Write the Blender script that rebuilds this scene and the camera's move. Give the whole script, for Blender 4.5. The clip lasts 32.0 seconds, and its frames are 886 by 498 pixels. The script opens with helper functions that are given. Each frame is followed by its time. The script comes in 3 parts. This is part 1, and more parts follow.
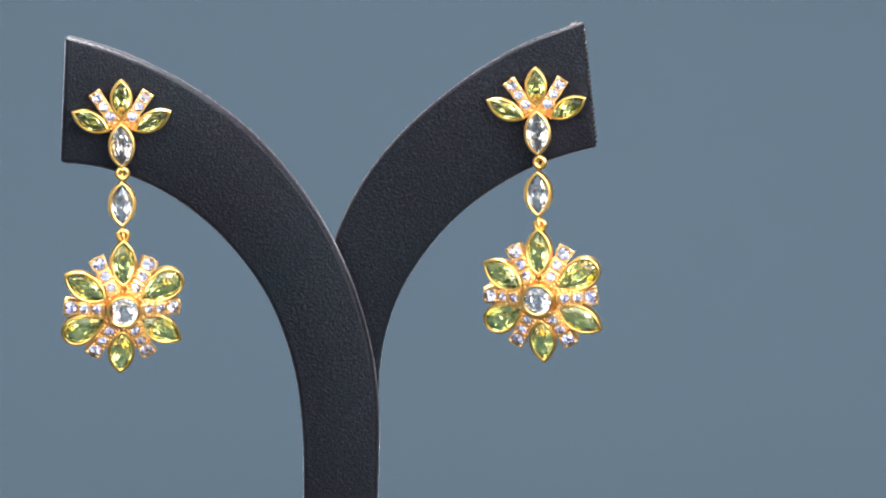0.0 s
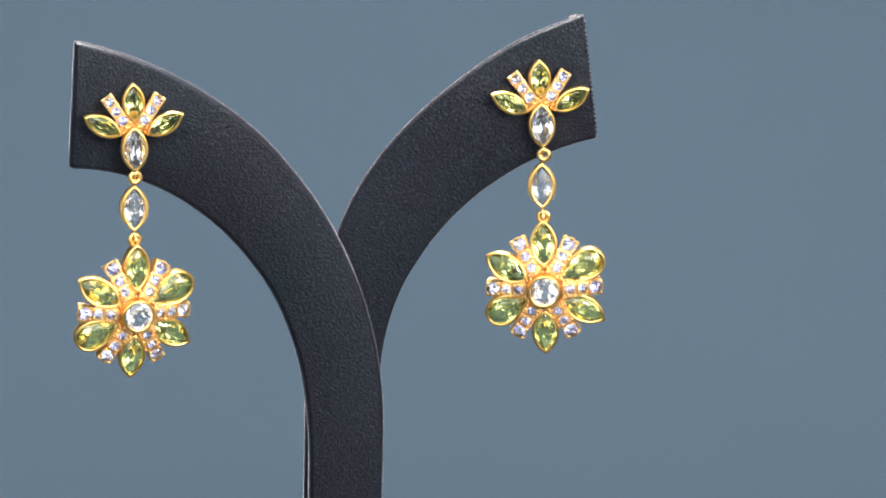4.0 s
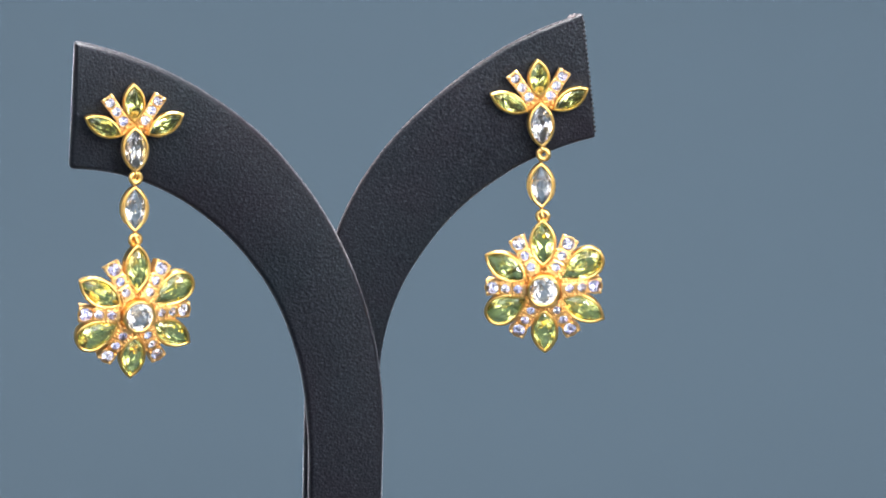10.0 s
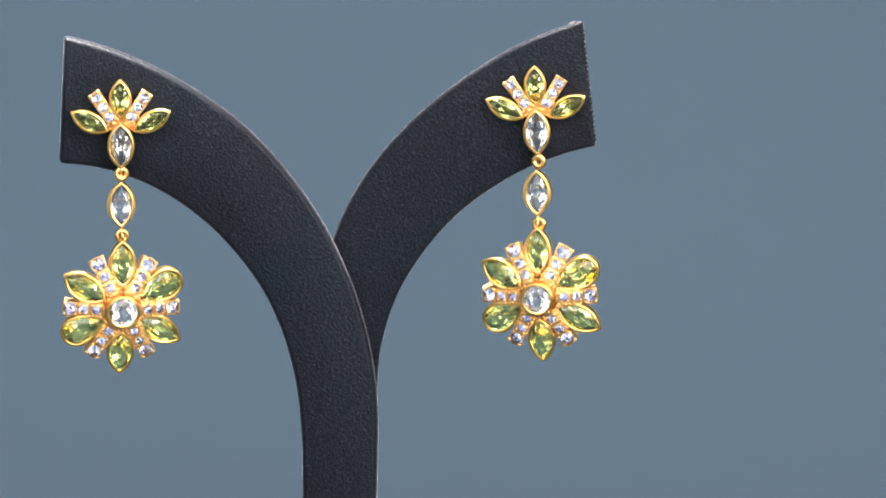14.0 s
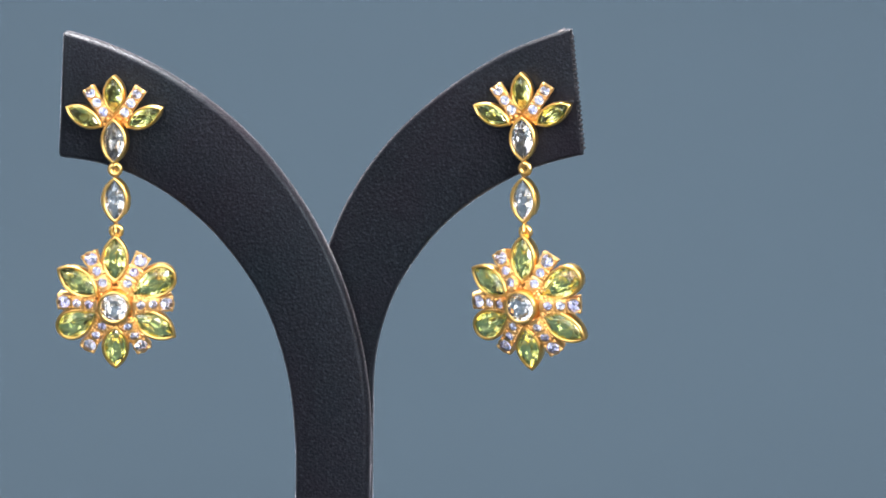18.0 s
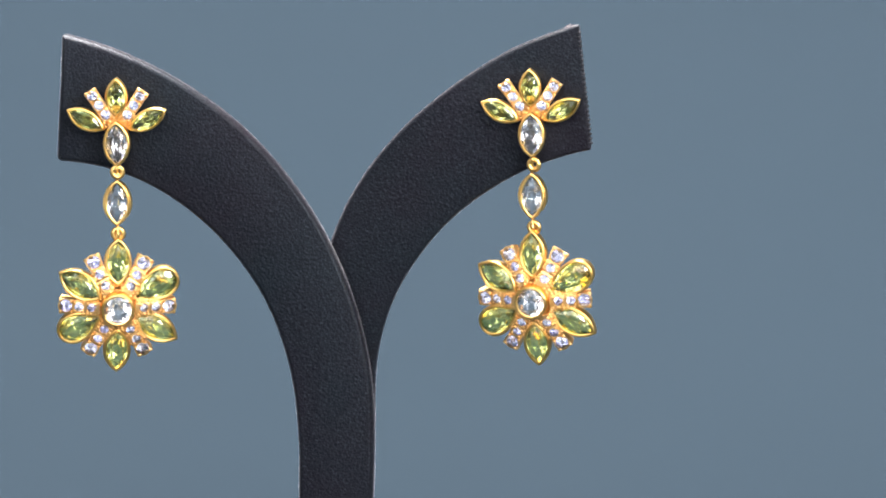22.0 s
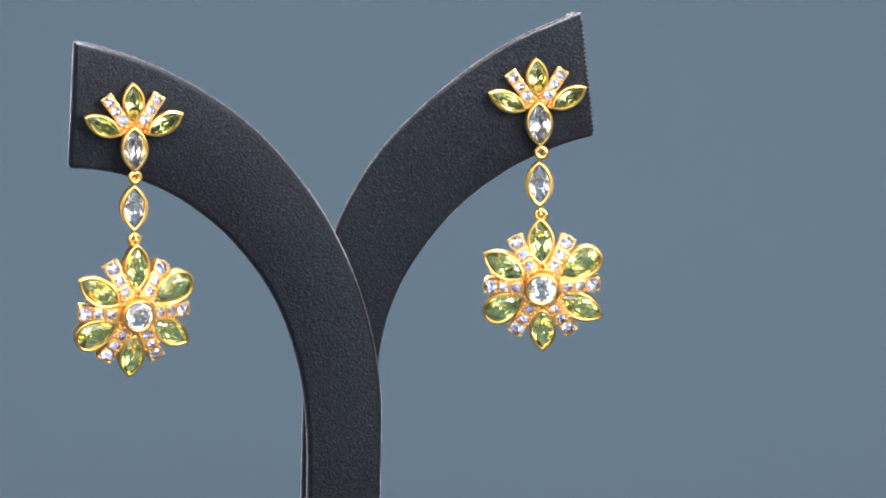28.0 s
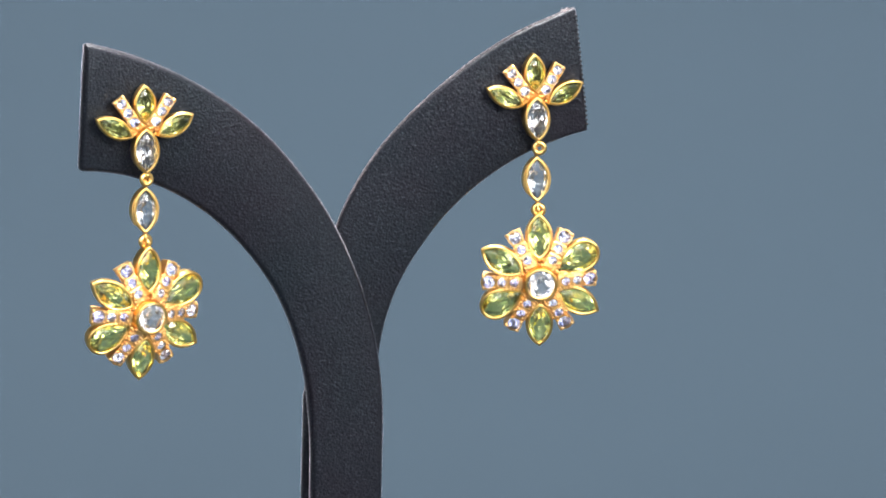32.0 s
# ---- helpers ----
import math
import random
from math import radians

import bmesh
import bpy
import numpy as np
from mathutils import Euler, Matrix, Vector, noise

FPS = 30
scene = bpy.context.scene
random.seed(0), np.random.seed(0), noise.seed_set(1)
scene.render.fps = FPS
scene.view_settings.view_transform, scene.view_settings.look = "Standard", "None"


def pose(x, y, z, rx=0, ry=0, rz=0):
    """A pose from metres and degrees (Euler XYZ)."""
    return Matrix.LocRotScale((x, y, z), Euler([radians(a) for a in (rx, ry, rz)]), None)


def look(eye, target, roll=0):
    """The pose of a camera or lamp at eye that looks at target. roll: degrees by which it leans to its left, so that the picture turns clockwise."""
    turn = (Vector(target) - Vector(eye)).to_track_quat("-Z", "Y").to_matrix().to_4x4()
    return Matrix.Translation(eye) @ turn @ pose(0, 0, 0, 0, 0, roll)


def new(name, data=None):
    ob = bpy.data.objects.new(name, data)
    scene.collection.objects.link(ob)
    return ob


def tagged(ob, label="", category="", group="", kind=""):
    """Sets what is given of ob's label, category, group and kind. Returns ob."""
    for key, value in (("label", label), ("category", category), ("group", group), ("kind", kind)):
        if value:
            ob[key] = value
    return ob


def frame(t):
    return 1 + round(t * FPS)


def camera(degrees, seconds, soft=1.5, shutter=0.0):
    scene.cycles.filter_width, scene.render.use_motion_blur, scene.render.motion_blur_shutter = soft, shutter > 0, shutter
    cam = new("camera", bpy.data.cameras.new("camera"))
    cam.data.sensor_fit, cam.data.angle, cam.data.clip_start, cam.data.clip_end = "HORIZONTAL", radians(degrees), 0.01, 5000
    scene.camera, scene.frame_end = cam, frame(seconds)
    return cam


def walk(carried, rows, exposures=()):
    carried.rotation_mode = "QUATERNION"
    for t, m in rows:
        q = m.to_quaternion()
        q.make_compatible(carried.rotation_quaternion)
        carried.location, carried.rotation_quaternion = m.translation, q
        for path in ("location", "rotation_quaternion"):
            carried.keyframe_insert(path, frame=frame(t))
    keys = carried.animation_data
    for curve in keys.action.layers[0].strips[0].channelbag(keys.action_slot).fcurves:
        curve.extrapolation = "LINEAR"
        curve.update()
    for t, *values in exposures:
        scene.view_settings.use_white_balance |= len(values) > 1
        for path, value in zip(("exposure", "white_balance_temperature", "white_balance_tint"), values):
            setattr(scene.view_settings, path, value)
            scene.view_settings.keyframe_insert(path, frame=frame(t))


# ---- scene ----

MM = 0.001
BASE = 0.062           # height of the view's aim above the floor
DIST = 1.501           # camera to subject
PITCH = radians(8.59)
AXIS = (-0.0316, -0.0346)   # the turning axis of the stand on the floor

cam = camera(5.98, 32.0, soft=1.9)
# slow drift of the camera's aim, in millimetres at the subject: seconds, sideways, up
DRIFT = [
    (0, -0.16, 0.07), (1, -0.17, 0.04), (2, -0.2, 0.02), (3, -0.23, 0.04), (6, -0.35, 0.1), (7, -0.36, 0.09),
    (8, -0.27, 0.05), (9, -0.22, 0.05), (10, -0.18, 0.07), (11, -0.08, 0.07), (12, 0, 0.05), (13, 0.09, 0.05),
    (14, 0.15, 0.05), (17, 0.14, -0.02), (18, 0.09, -0.02), (19, 0.05, -0.01), (20, 0.14, -0.01), (21, 0.24, 0),
    (22, 0.25, 0.03), (23, 0.2, 0.02), (24, 0.19, -0.05), (25, 0.11, -0.12), (28, 0.1, -0.07), (29, 0.13, -0.08),
    (30, 0.16, -0.13), (31, 0.18, -0.15), (31.5, 0.19, -0.14), (32, -0.18, -0.13),
]
EYE = (0, -DIST * math.cos(PITCH), BASE + DIST * math.sin(PITCH))
walk(cam, [(t, look(EYE, (dx * MM, 0, BASE + dz * MM), 1.126)) for t, dx, dz in DRIFT])

# turn of the display stand about its axis: seconds, degrees
YAW = [
    (0, -4.1), (0.5, -2.86), (1, -1.39), (1.5, -0.12), (2, 1.28), (2.5, 2.8), (3, 4.33), (3.5, 5.9),
    (5.5, 11.97), (6, 13.49), (6.5, 14.95), (7, 16.42), (7.5, 15.01), (8, 13.53), (8.5, 12.32), (9, 11.05),
    (9.5, 9.73), (10, 8.28), (10.5, 7.65), (11, 5.72), (11.5, 4.14), (12, 2.8), (12.5, 1.38), (13, 0.04),
    (13.5, -1.26), (14, -2.87), (14.5, -4.21), (16.5, -10.16), (17, -11.78), (17.5, -13.34), (18, -14.64), (18.5, -16.09),
    (19, -17.21), (19.5, -15.74), (20, -13.86), (20.5, -12.36), (21, -10.64), (21.5, -9.11), (22, -7.78), (22.5, -6.44),
    (23, -5.15), (23.5, -3.59), (24, -2.12), (24.5, -1.03), (25, 0.04), (25.5, 1.54), (27.5, 7.46), (28, 9.01),
    (28.5, 10.48), (29, 11.94), (29.5, 13.2), (30, 14.53), (30.5, 15.97), (31, 17.36), (31.2, 17.75), (31.5, 17.12),
    (32, 15.62),
]

# ---- light ----
world = bpy.data.worlds.new("studio_air")
scene.world = world
world.use_nodes = True
world.node_tree.nodes["Background"].inputs["Color"].default_value = (0.8, 0.9, 1.0, 1)
world.node_tree.nodes["Background"].inputs["Strength"].default_value = 0.05


def studio_lamp(name, eye, target, size_x, size_y, watts, colour):
    data = bpy.data.lights.new(name, "AREA")
    data.shape, data.size, data.size_y = "RECTANGLE", size_x, size_y
    data.energy, data.color = watts, colour
    ob = new(name, data)
    ob.matrix_world = look(eye, target)
    return ob


studio_lamp("overhead_softbox", (-0.05, 0.27, 1.00), (0, -0.02, 0.05), 0.42, 0.22, 84.0, (1.0, 0.93, 0.90))
studio_lamp("front_softbox_right", (0.84, -1.02, 0.60), (0, 0, 0.06), 0.6, 0.6, 24.0, (1.0, 0.97, 0.93))
studio_lamp("front_softbox_left", (-0.75, -1.05, 0.75), (0, 0, 0.06), 0.6, 0.6, 3.0, (0.96, 0.97, 1.0))
# unseen fill, added to brighten the wall behind the camera for reflections
studio_lamp("added_fill_lamp", (0.0, -1.1, 1.7), (0, -2.4, 1.25), 0.6, 0.4, 125.0, (0.97, 0.98, 1.0))
studio_lamp("hard_lamp_right", (0.42, -1.15, 0.8), (0, 0, 0.06), 0.05, 0.05, 5.0, (1.0, 0.97, 0.92))
studio_lamp("hard_lamp_left", (-0.30, -1.0, 1.0), (0, 0, 0.06), 0.05, 0.05, 4.0, (1.0, 0.98, 0.96))


# ---- materials ----
def material(name):
    mat = bpy.data.materials.new(name)
    mat.use_nodes = True
    tree = mat.node_tree
    return mat, tree.nodes, tree.links, tree.nodes["Principled BSDF"]


def add(nodes, kind, **values):
    node = nodes.new(kind)
    for key, value in values.items():
        node.inputs[key.replace("_", " ")].default_value = value
    return node


def ramp(nodes, links, source, stops):
    node = nodes.new("ShaderNodeValToRGB")
    while len(node.color_ramp.elements) < len(stops):
        node.color_ramp.elements.new(0.5)
    for element, (place, colour) in zip(node.color_ramp.elements, stops):
        element.position, element.color = place, (*colour, 1)
    links.new(source, node.inputs["Fac"])
    return node


def leatherette():
    mat, nodes, links, shader = material("black_leatherette")
    place = nodes.new("ShaderNodeTexCoord")
    cells = add(nodes, "ShaderNodeTexVoronoi", Scale=2400.0)
    cells.feature = "SMOOTH_F1"
    cells.inputs["Smoothness"].default_value = 0.6
    wrinkle = add(nodes, "ShaderNodeTexNoise", Scale=3600.0, Detail=2.0, Roughness=0.55)
    crease = add(nodes, "ShaderNodeTexNoise", Scale=420.0, Detail=3.0, Roughness=0.6, Distortion=0.8)
    broad = add(nodes, "ShaderNodeTexNoise", Scale=48.0, Detail=4.0)
    fleck = add(nodes, "ShaderNodeTexNoise", Scale=2600.0, Detail=2.0, Roughness=0.6)
    for node in (cells, wrinkle, crease, broad, fleck):
        links.new(place.outputs["Object"], node.inputs["Vector"])
    height = cells.outputs["Distance"]
    for source, share in ((wrinkle, 0.55), (crease, 0.5)):
        mix = nodes.new("ShaderNodeMath")
        mix.operation = "MULTIPLY_ADD"
        mix.inputs[1].default_value = share
        links.new(source.outputs["Fac"], mix.inputs[0])
        links.new(height, mix.inputs[2])
        height = mix.outputs[0]
    bump = add(nodes, "ShaderNodeBump", Strength=0.62, Distance=0.00012)
    links.new(height, bump.inputs["Height"])
    links.new(bump.outputs["Normal"], shader.inputs["Normal"])
    tone = ramp(nodes, links, broad.outputs["Fac"], [(0.3, (0.0062, 0.0046, 0.0074)), (0.7, (0.0046, 0.0066, 0.0092))])
    links.new(tone.outputs["Color"], shader.inputs["Base Color"])
    gloss = ramp(nodes, links, crease.outputs["Fac"], [(0.35, (0.50, 0.50, 0.50)), (0.75, (0.34, 0.34, 0.34))])
    shine = ramp(nodes, links, fleck.outputs["Fac"], [(0.40, (0.12, 0.12, 0.12)), (0.62, (0.26, 0.26, 0.26)), (0.78, (0.62, 0.62, 0.62))])
    links.new(shine.outputs["Color"], shader.inputs["Specular IOR Level"])
    links.new(gloss.outputs["Color"], shader.inputs["Roughness"])
    shader.inputs["Sheen Weight"].default_value = 0.55
    shader.inputs["Sheen Roughness"].default_value = 0.25
    shader.inputs["Sheen Tint"].default_value = (0.92, 0.91, 1.0, 1)
    shader.inputs["Specular Tint"].default_value = (0.75, 0.87, 1.0, 1)
    return mat


def pale_highlit_thread():
    """Thread and pale fibre of a whipped edge; its pinkish grey paints the rims' highlight."""
    mat, nodes, links, shader = material("pale_highlit_edge_thread")
    place = nodes.new("ShaderNodeTexCoord")
    fleck = add(nodes, "ShaderNodeTexNoise", Scale=1500.0, Detail=3.0, Roughness=0.7)
    links.new(place.outputs["Object"], fleck.inputs["Vector"])
    tone = ramp(nodes, links, fleck.outputs["Fac"], [(0.38, (0.020, 0.018, 0.020)), (0.62, (0.24, 0.20, 0.21))])
    links.new(tone.outputs["Color"], shader.inputs["Base Color"])
    shader.inputs["Roughness"].default_value = 0.6
    shader.inputs["Specular IOR Level"].default_value = 0.3
    return mat


def waxed_thread():
    """Dark glossy sewing thread."""
    mat, nodes, links, shader = material("dark_waxed_thread")
    place = nodes.new("ShaderNodeTexCoord")
    twist = add(nodes, "ShaderNodeTexWave", Scale=900.0, Distortion=1.5)
    links.new(place.outputs["Object"], twist.inputs["Vector"])
    tone = ramp(nodes, links, twist.outputs["Fac"], [(0.2, (0.008, 0.007, 0.009)), (0.8, (0.030, 0.027, 0.030))])
    links.new(tone.outputs["Color"], shader.inputs["Base Color"])
    shader.inputs["Roughness"].default_value = 0.38
    return mat


def gold(name, colour, rough, grain):
    mat, nodes, links, shader = material(name)
    place = nodes.new("ShaderNodeTexCoord")
    cast = add(nodes, "ShaderNodeTexNoise", Scale=1600.0, Detail=4.0, Roughness=0.6)
    broad = add(nodes, "ShaderNodeTexNoise", Scale=350.0, Detail=2.0)
    for node in (cast, broad):
        links.new(place.outputs["Object"], node.inputs["Vector"])
    bump = add(nodes, "ShaderNodeBump", Strength=grain, Distance=0.0001)
    links.new(cast.outputs["Fac"], bump.inputs["Height"])
    links.new(bump.outputs["Normal"], shader.inputs["Normal"])
    warm = tuple(c * f for c, f in zip(colour, (1.0, 0.9, 0.75)))
    tone = ramp(nodes, links, broad.outputs["Fac"], [(0.35, colour), (0.7, warm)])
    links.new(tone.outputs["Color"], shader.inputs["Base Color"])
    shader.inputs["Metallic"].default_value = 1.0
    shader.inputs["Roughness"].default_value = rough
    return mat


def gemstone(name, colour, deep, ior, rough=0.0, clear=1.0, flash_tint=0.0):
    mat, nodes, links, shader = material(name)
    place = nodes.new("ShaderNodeTexCoord")
    cloud = add(nodes, "ShaderNodeTexNoise", Scale=420.0, Detail=3.0)
    links.new(place.outputs["Object"], cloud.inputs["Vector"])
    tone = ramp(nodes, links, cloud.outputs["Fac"], [(0.35, colour), (0.7, deep)])
    body = tone.outputs["Color"]
    if flash_tint:
        # dispersion flashes painted as one tint per stone, from rosy white to violet blue
        each = nodes.new("ShaderNodeObjectInfo")
        cast = ramp(nodes, links, each.outputs["Random"], [(0.1, (1.0, 0.93, 0.86)), (0.4, (1.0, 1.0, 1.0)), (0.75, (0.80, 0.80, 1.0)), (1.0, (0.92, 0.84, 1.0))])
        blend = nodes.new("ShaderNodeMix")
        blend.data_type, blend.blend_type = "RGBA", "MULTIPLY"
        blend.inputs[0].default_value = flash_tint
        links.new(body, blend.inputs[6])
        links.new(cast.outputs["Color"], blend.inputs[7])
        body = blend.outputs[2]
    links.new(body, shader.inputs["Base Color"])
    shader.inputs["Transmission Weight"].default_value = clear
    shader.inputs["IOR"].default_value = ior
    shader.inputs["Roughness"].default_value = rough
    return mat


def backdrop_paper(name, colour):
    mat, nodes, links, shader = material(name)
    place = nodes.new("ShaderNodeTexCoord")
    broad = add(nodes, "ShaderNodeTexNoise", Scale=3.0, Detail=2.0)
    fine = add(nodes, "ShaderNodeTexNoise", Scale=500.0, Detail=3.0)
    for node in (broad, fine):
        links.new(place.outputs["Object"], node.inputs["Vector"])
    tone = ramp(nodes, links, broad.outputs["Fac"], [(0.3, tuple(c * 0.96 for c in colour)), (0.7, tuple(min(1, c * 1.04) for c in colour))])
    links.new(tone.outputs["Color"], shader.inputs["Base Color"])
    bump = add(nodes, "ShaderNodeBump", Strength=0.1, Distance=0.0002)
    links.new(fine.outputs["Fac"], bump.inputs["Height"])
    links.new(bump.outputs["Normal"], shader.inputs["Normal"])
    shader.inputs["Roughness"].default_value = 0.9
    shader.inputs["Specular IOR Level"].default_value = 0.0
    return mat


LEATHER = leatherette()
THREAD = pale_highlit_thread()
WAXED = waxed_thread()
GOLD = gold("polished_gold", (0.87, 0.58, 0.20), 0.30, 0.15)
CAST_GOLD = gold("cast_gold", (0.88, 0.56, 0.23), 0.42, 0.4)
PERIDOT = gemstone("peridot_stone", (0.95, 1.0, 0.44), (0.85, 1.0, 0.29), 1.66, 0.0, 0.983)
TOPAZ = gemstone("white_topaz", (0.97, 0.98, 1.0), (0.90, 0.93, 0.97), 1.62, 0.03, 0.975)
# the violet in the white zircon's colour also paints its dispersion
CRYSTAL = gemstone("white_zircon", (0.68, 0.71, 0.86), (0.40, 0.42, 0.62), 1.95, 0.0, 1.0, 0.8)
PAPER = backdrop_paper("blue_grey_paper", (0.0156, 0.0236, 0.0316))
PAINT = backdrop_paper("white_reflector_paint", (0.72, 0.73, 0.75))
GREY_PAINT = backdrop_paper("mid_grey_paint", (0.42, 0.42, 0.43))


# ---- mesh helpers ----
def mesh_of(name, bm, mat, smooth=True, angle=40):
    bmesh.ops.recalc_face_normals(bm, faces=bm.faces)
    data = bpy.data.meshes.new(name)
    for face in bm.faces:
        face.smooth = smooth
    if smooth:
        for edge in bm.edges:
            if len(edge.link_faces) == 2 and edge.calc_face_angle(0) > radians(angle):
                edge.smooth = False
    bm.to_mesh(data)
    bm.free()
    data.materials.append(mat)
    return data


def hang(name, data, parent, m=Matrix(), label=""):
    ob = new(name, data)
    ob.parent = parent
    ob.matrix_basis = m
    return tagged(ob, label) if label else ob


# ---- setting ----
def setting():
    """A blue-grey sweep: floor, curve and wall in one sheet, on the floor of an added, unseen room."""
    profile = [(-0.85, 0.0), (0.10, 0.0)]
    for k in range(1, 13):
        a = radians(90 * k / 12)
        profile.append((0.10 + 0.30 * math.sin(a), 0.30 - 0.30 * math.cos(a)))
    profile.append((0.40, 2.2))
    bm = bmesh.new()
    rows = [[bm.verts.new((x, y, z)) for y, z in profile] for x in (-1.6, 1.6)]
    for k in range(len(profile) - 1):
        bm.faces.new((rows[0][k], rows[1][k], rows[1][k + 1], rows[0][k + 1]))
    ob = new("backdrop", mesh_of("backdrop", bm, PAPER, True, 60))
    thick = ob.modifiers.new("thickness", "SOLIDIFY")
    thick.thickness, thick.offset = 0.004, 1
    tagged(ob, "seamless blue-grey paper sweep, matte and out of focus", "backdrop", kind="structure")
    # unseen room added round the sweep; white and grey sides shape the reflections
    for name, centre, size in (
        ("wall_west", (-1.66, -0.95, 1.1), (0.1, 3.0, 2.3)),
        ("wall_east", (1.66, -0.95, 1.1), (0.1, 3.0, 2.3)),
        ("wall_south", (0, -2.47, 1.13), (3.42, 0.1, 2.27)),
        ("wall_north", (0, 0.52, 1.1), (3.42, 0.1, 2.3)),
        ("ceiling", (0, -0.95, 2.32), (3.42, 3.1, 0.1)),
        ("floor", (0, -0.975, -0.062), (3.42, 3.09, 0.1)),
    ):
        bm = bmesh.new()
        bmesh.ops.create_cube(bm, size=1, matrix=Matrix.Translation(centre) @ Matrix.Diagonal((*size, 1)))
        pale = name in ("wall_south", "ceiling")
        tagged(new(name, mesh_of(name, bm, PAINT if pale else GREY_PAINT, False)), ("unseen white reflecting studio " if pale else "unseen mid-grey studio ") + name.split("_")[0], name.split("_")[0], kind="structure")


setting()


# ---- the stand ----
def corner(before, at, after, r):
    """Four points that round a corner of an outline."""
    a, p, b = Vector(before), Vector(at), Vector(after)
    start, stop = p + (a - p).normalized() * r, p + (b - p).normalized() * r
    return [tuple(start.lerp(p, t).lerp(p.lerp(stop, t), t)) for t in (0.0, 0.33, 0.67, 1.0)]


def board_outline(side):
    """One curved board in the x-z plane: a straight stem that swings out in a quarter arc. side -1 swings left."""
    if side < 0:
        stem_in, stem_out = 8.6, 21.4
        outer = (21.4, -26.6, 69.6, 69.3)
        inner = (8.6, -31.0, 50.7, 43.2)
        tip_top, tip_low = (-33.6, 41.8), (-34.25, 20.4)
    else:
        stem_in, stem_out = 20.9, 8.1
        outer = (10.6, -7.2, 57.3, 72.7)
        inner = (20.9, -17.8, 44.6, 48.1)
        tip_top, tip_low = (55.1, 46.0), (57.8, 24.4)

    def arc(edge, z0, b, a, stop, n):
        points = []
        top = min(1.0, (stop[1] - z0) / b)
        for k in range(n + 1):
            s = math.asin(top) * k / n
            points.append((edge + side * a * (1 - math.cos(s)), z0 + b * math.sin(s)))
        miss = stop[0] - points[-1][0]
        run = points[-1][0] - edge
        return [(edge + (x - edge) * (1 + miss / run), z) for x, z in points]

    up = [(stem_out, -BASE / MM)] + arc(*outer, tip_top, 34)
    if side > 0:
        up[1:1] = [(8.0, -30.0), (8.0, -22.0), (8.7, -16.0)]
    down = arc(*inner, tip_low, 30)[::-1] + [(stem_in, -BASE / MM)]
    # the covering pulls the curves a little out of true
    if side < 0:
        down = [(x - 0.35 * math.exp(-((z + 27) / 9) ** 2) + 0.3 * math.exp(-((z + 2) / 8) ** 2), z) for x, z in down]
        up = [(x, z + 0.22 * math.exp(-(x / 10) ** 2)) if z > -20 else (x, z) for x, z in up]
    else:
        down = [(x, z + 0.5 * math.sin(math.pi * min(1, max(0, (x - stem_in) / (tip_low[0] - stem_in))) ** 1.2)) for x, z in down]
        up = [(x, z - 0.62 * math.sin(math.pi * min(1, max(0, (x - 10.6) / 33)))) for x, z in up]
    # the covered corners of the end are softly rounded
    top_corner = corner(up[-2], up[-1], down[0], 0.7 if side < 0 else 0.35)
    low_corner = corner(up[-1], down[0], down[1], 1.0 if side < 0 else 0.5)
    return up[:-1] + top_corner + low_corner + down[1:]


def board(side, thick, front, thin=lambda x: 1.0):
    """Extrudes the outline and rounds its rims; front gives the depth of its face at x, z, thin its share of the thickness."""
    points = board_outline(side)
    n = len(points)
    bm = bmesh.new()
    area = sum(points[i][0] * points[(i + 1) % n][1] - points[(i + 1) % n][0] * points[i][1] for i in range(n))
    turn = 1 if area > 0 else -1
    normals = []
    for i in range(n):
        ax, az = points[i - 1]
        bx, bz = points[i]
        cx, cz = points[(i + 1) % n]
        d1, d2 = Vector((bx - ax, bz - az)).normalized(), Vector((cx - bx, cz - bz)).normalized()
        n1, n2 = Vector((d1.y, -d1.x)) * turn, Vector((d2.y, -d2.x)) * turn
        m = (n1 + n2).normalized()
        normals.append(m / max(0.55, m.dot(n1)))
    r = 0.28 * thick
    steps = [(r * (1 - math.sin(a)), 0.48 * thick * (1 - math.cos(a))) for a in (radians(v) for v in (0, 15, 30, 45, 60, 75, 90))]
    loops = []
    # front rim, then the side, then the back rim
    rim = [(inset, depth) for inset, depth in steps]
    rim += [(inset, thick - depth) for inset, depth in reversed(steps)]
    for inset, depth in rim:
        loop = []
        for (x, z), m in zip(points, normals):
            px, pz = x - m.x * inset, z - m.y * inset
            pz = max(pz, -BASE / MM)
            y = front(px, pz) + depth * thin(px)
            wobble = 0.10 * noise.noise((px * 0.11, pz * 0.11, depth * 0.2 + side * 5))
            loop.append(bm.verts.new(((px + m.x * wobble) * MM, y * MM, max(pz + m.y * wobble, -BASE / MM) * MM)))
        loops.append(loop)
    for a, b in zip(loops, loops[1:]):
        for i in range(n):
            j = (i + 1) % n
            bm.faces.new((a[i], a[j], b[j], b[i]))
    # faces as strips between the outer and the inner edge
    for loop in (loops[0], loops[-1]):
        i, j = 0, n - 1
        while j - i > 2:
            if (i + 1) / 36 <= (n - j) / 32:
                bm.faces.new((loop[i], loop[i + 1], loop[j]))
                i += 1
            else:
                bm.faces.new((loop[i], loop[j - 1], loop[j]))
                j -= 1
        bm.faces.new((loop[i], loop[i + 1], loop[j]))
    return mesh_of("board", bm, LEATHER, True, 50), points


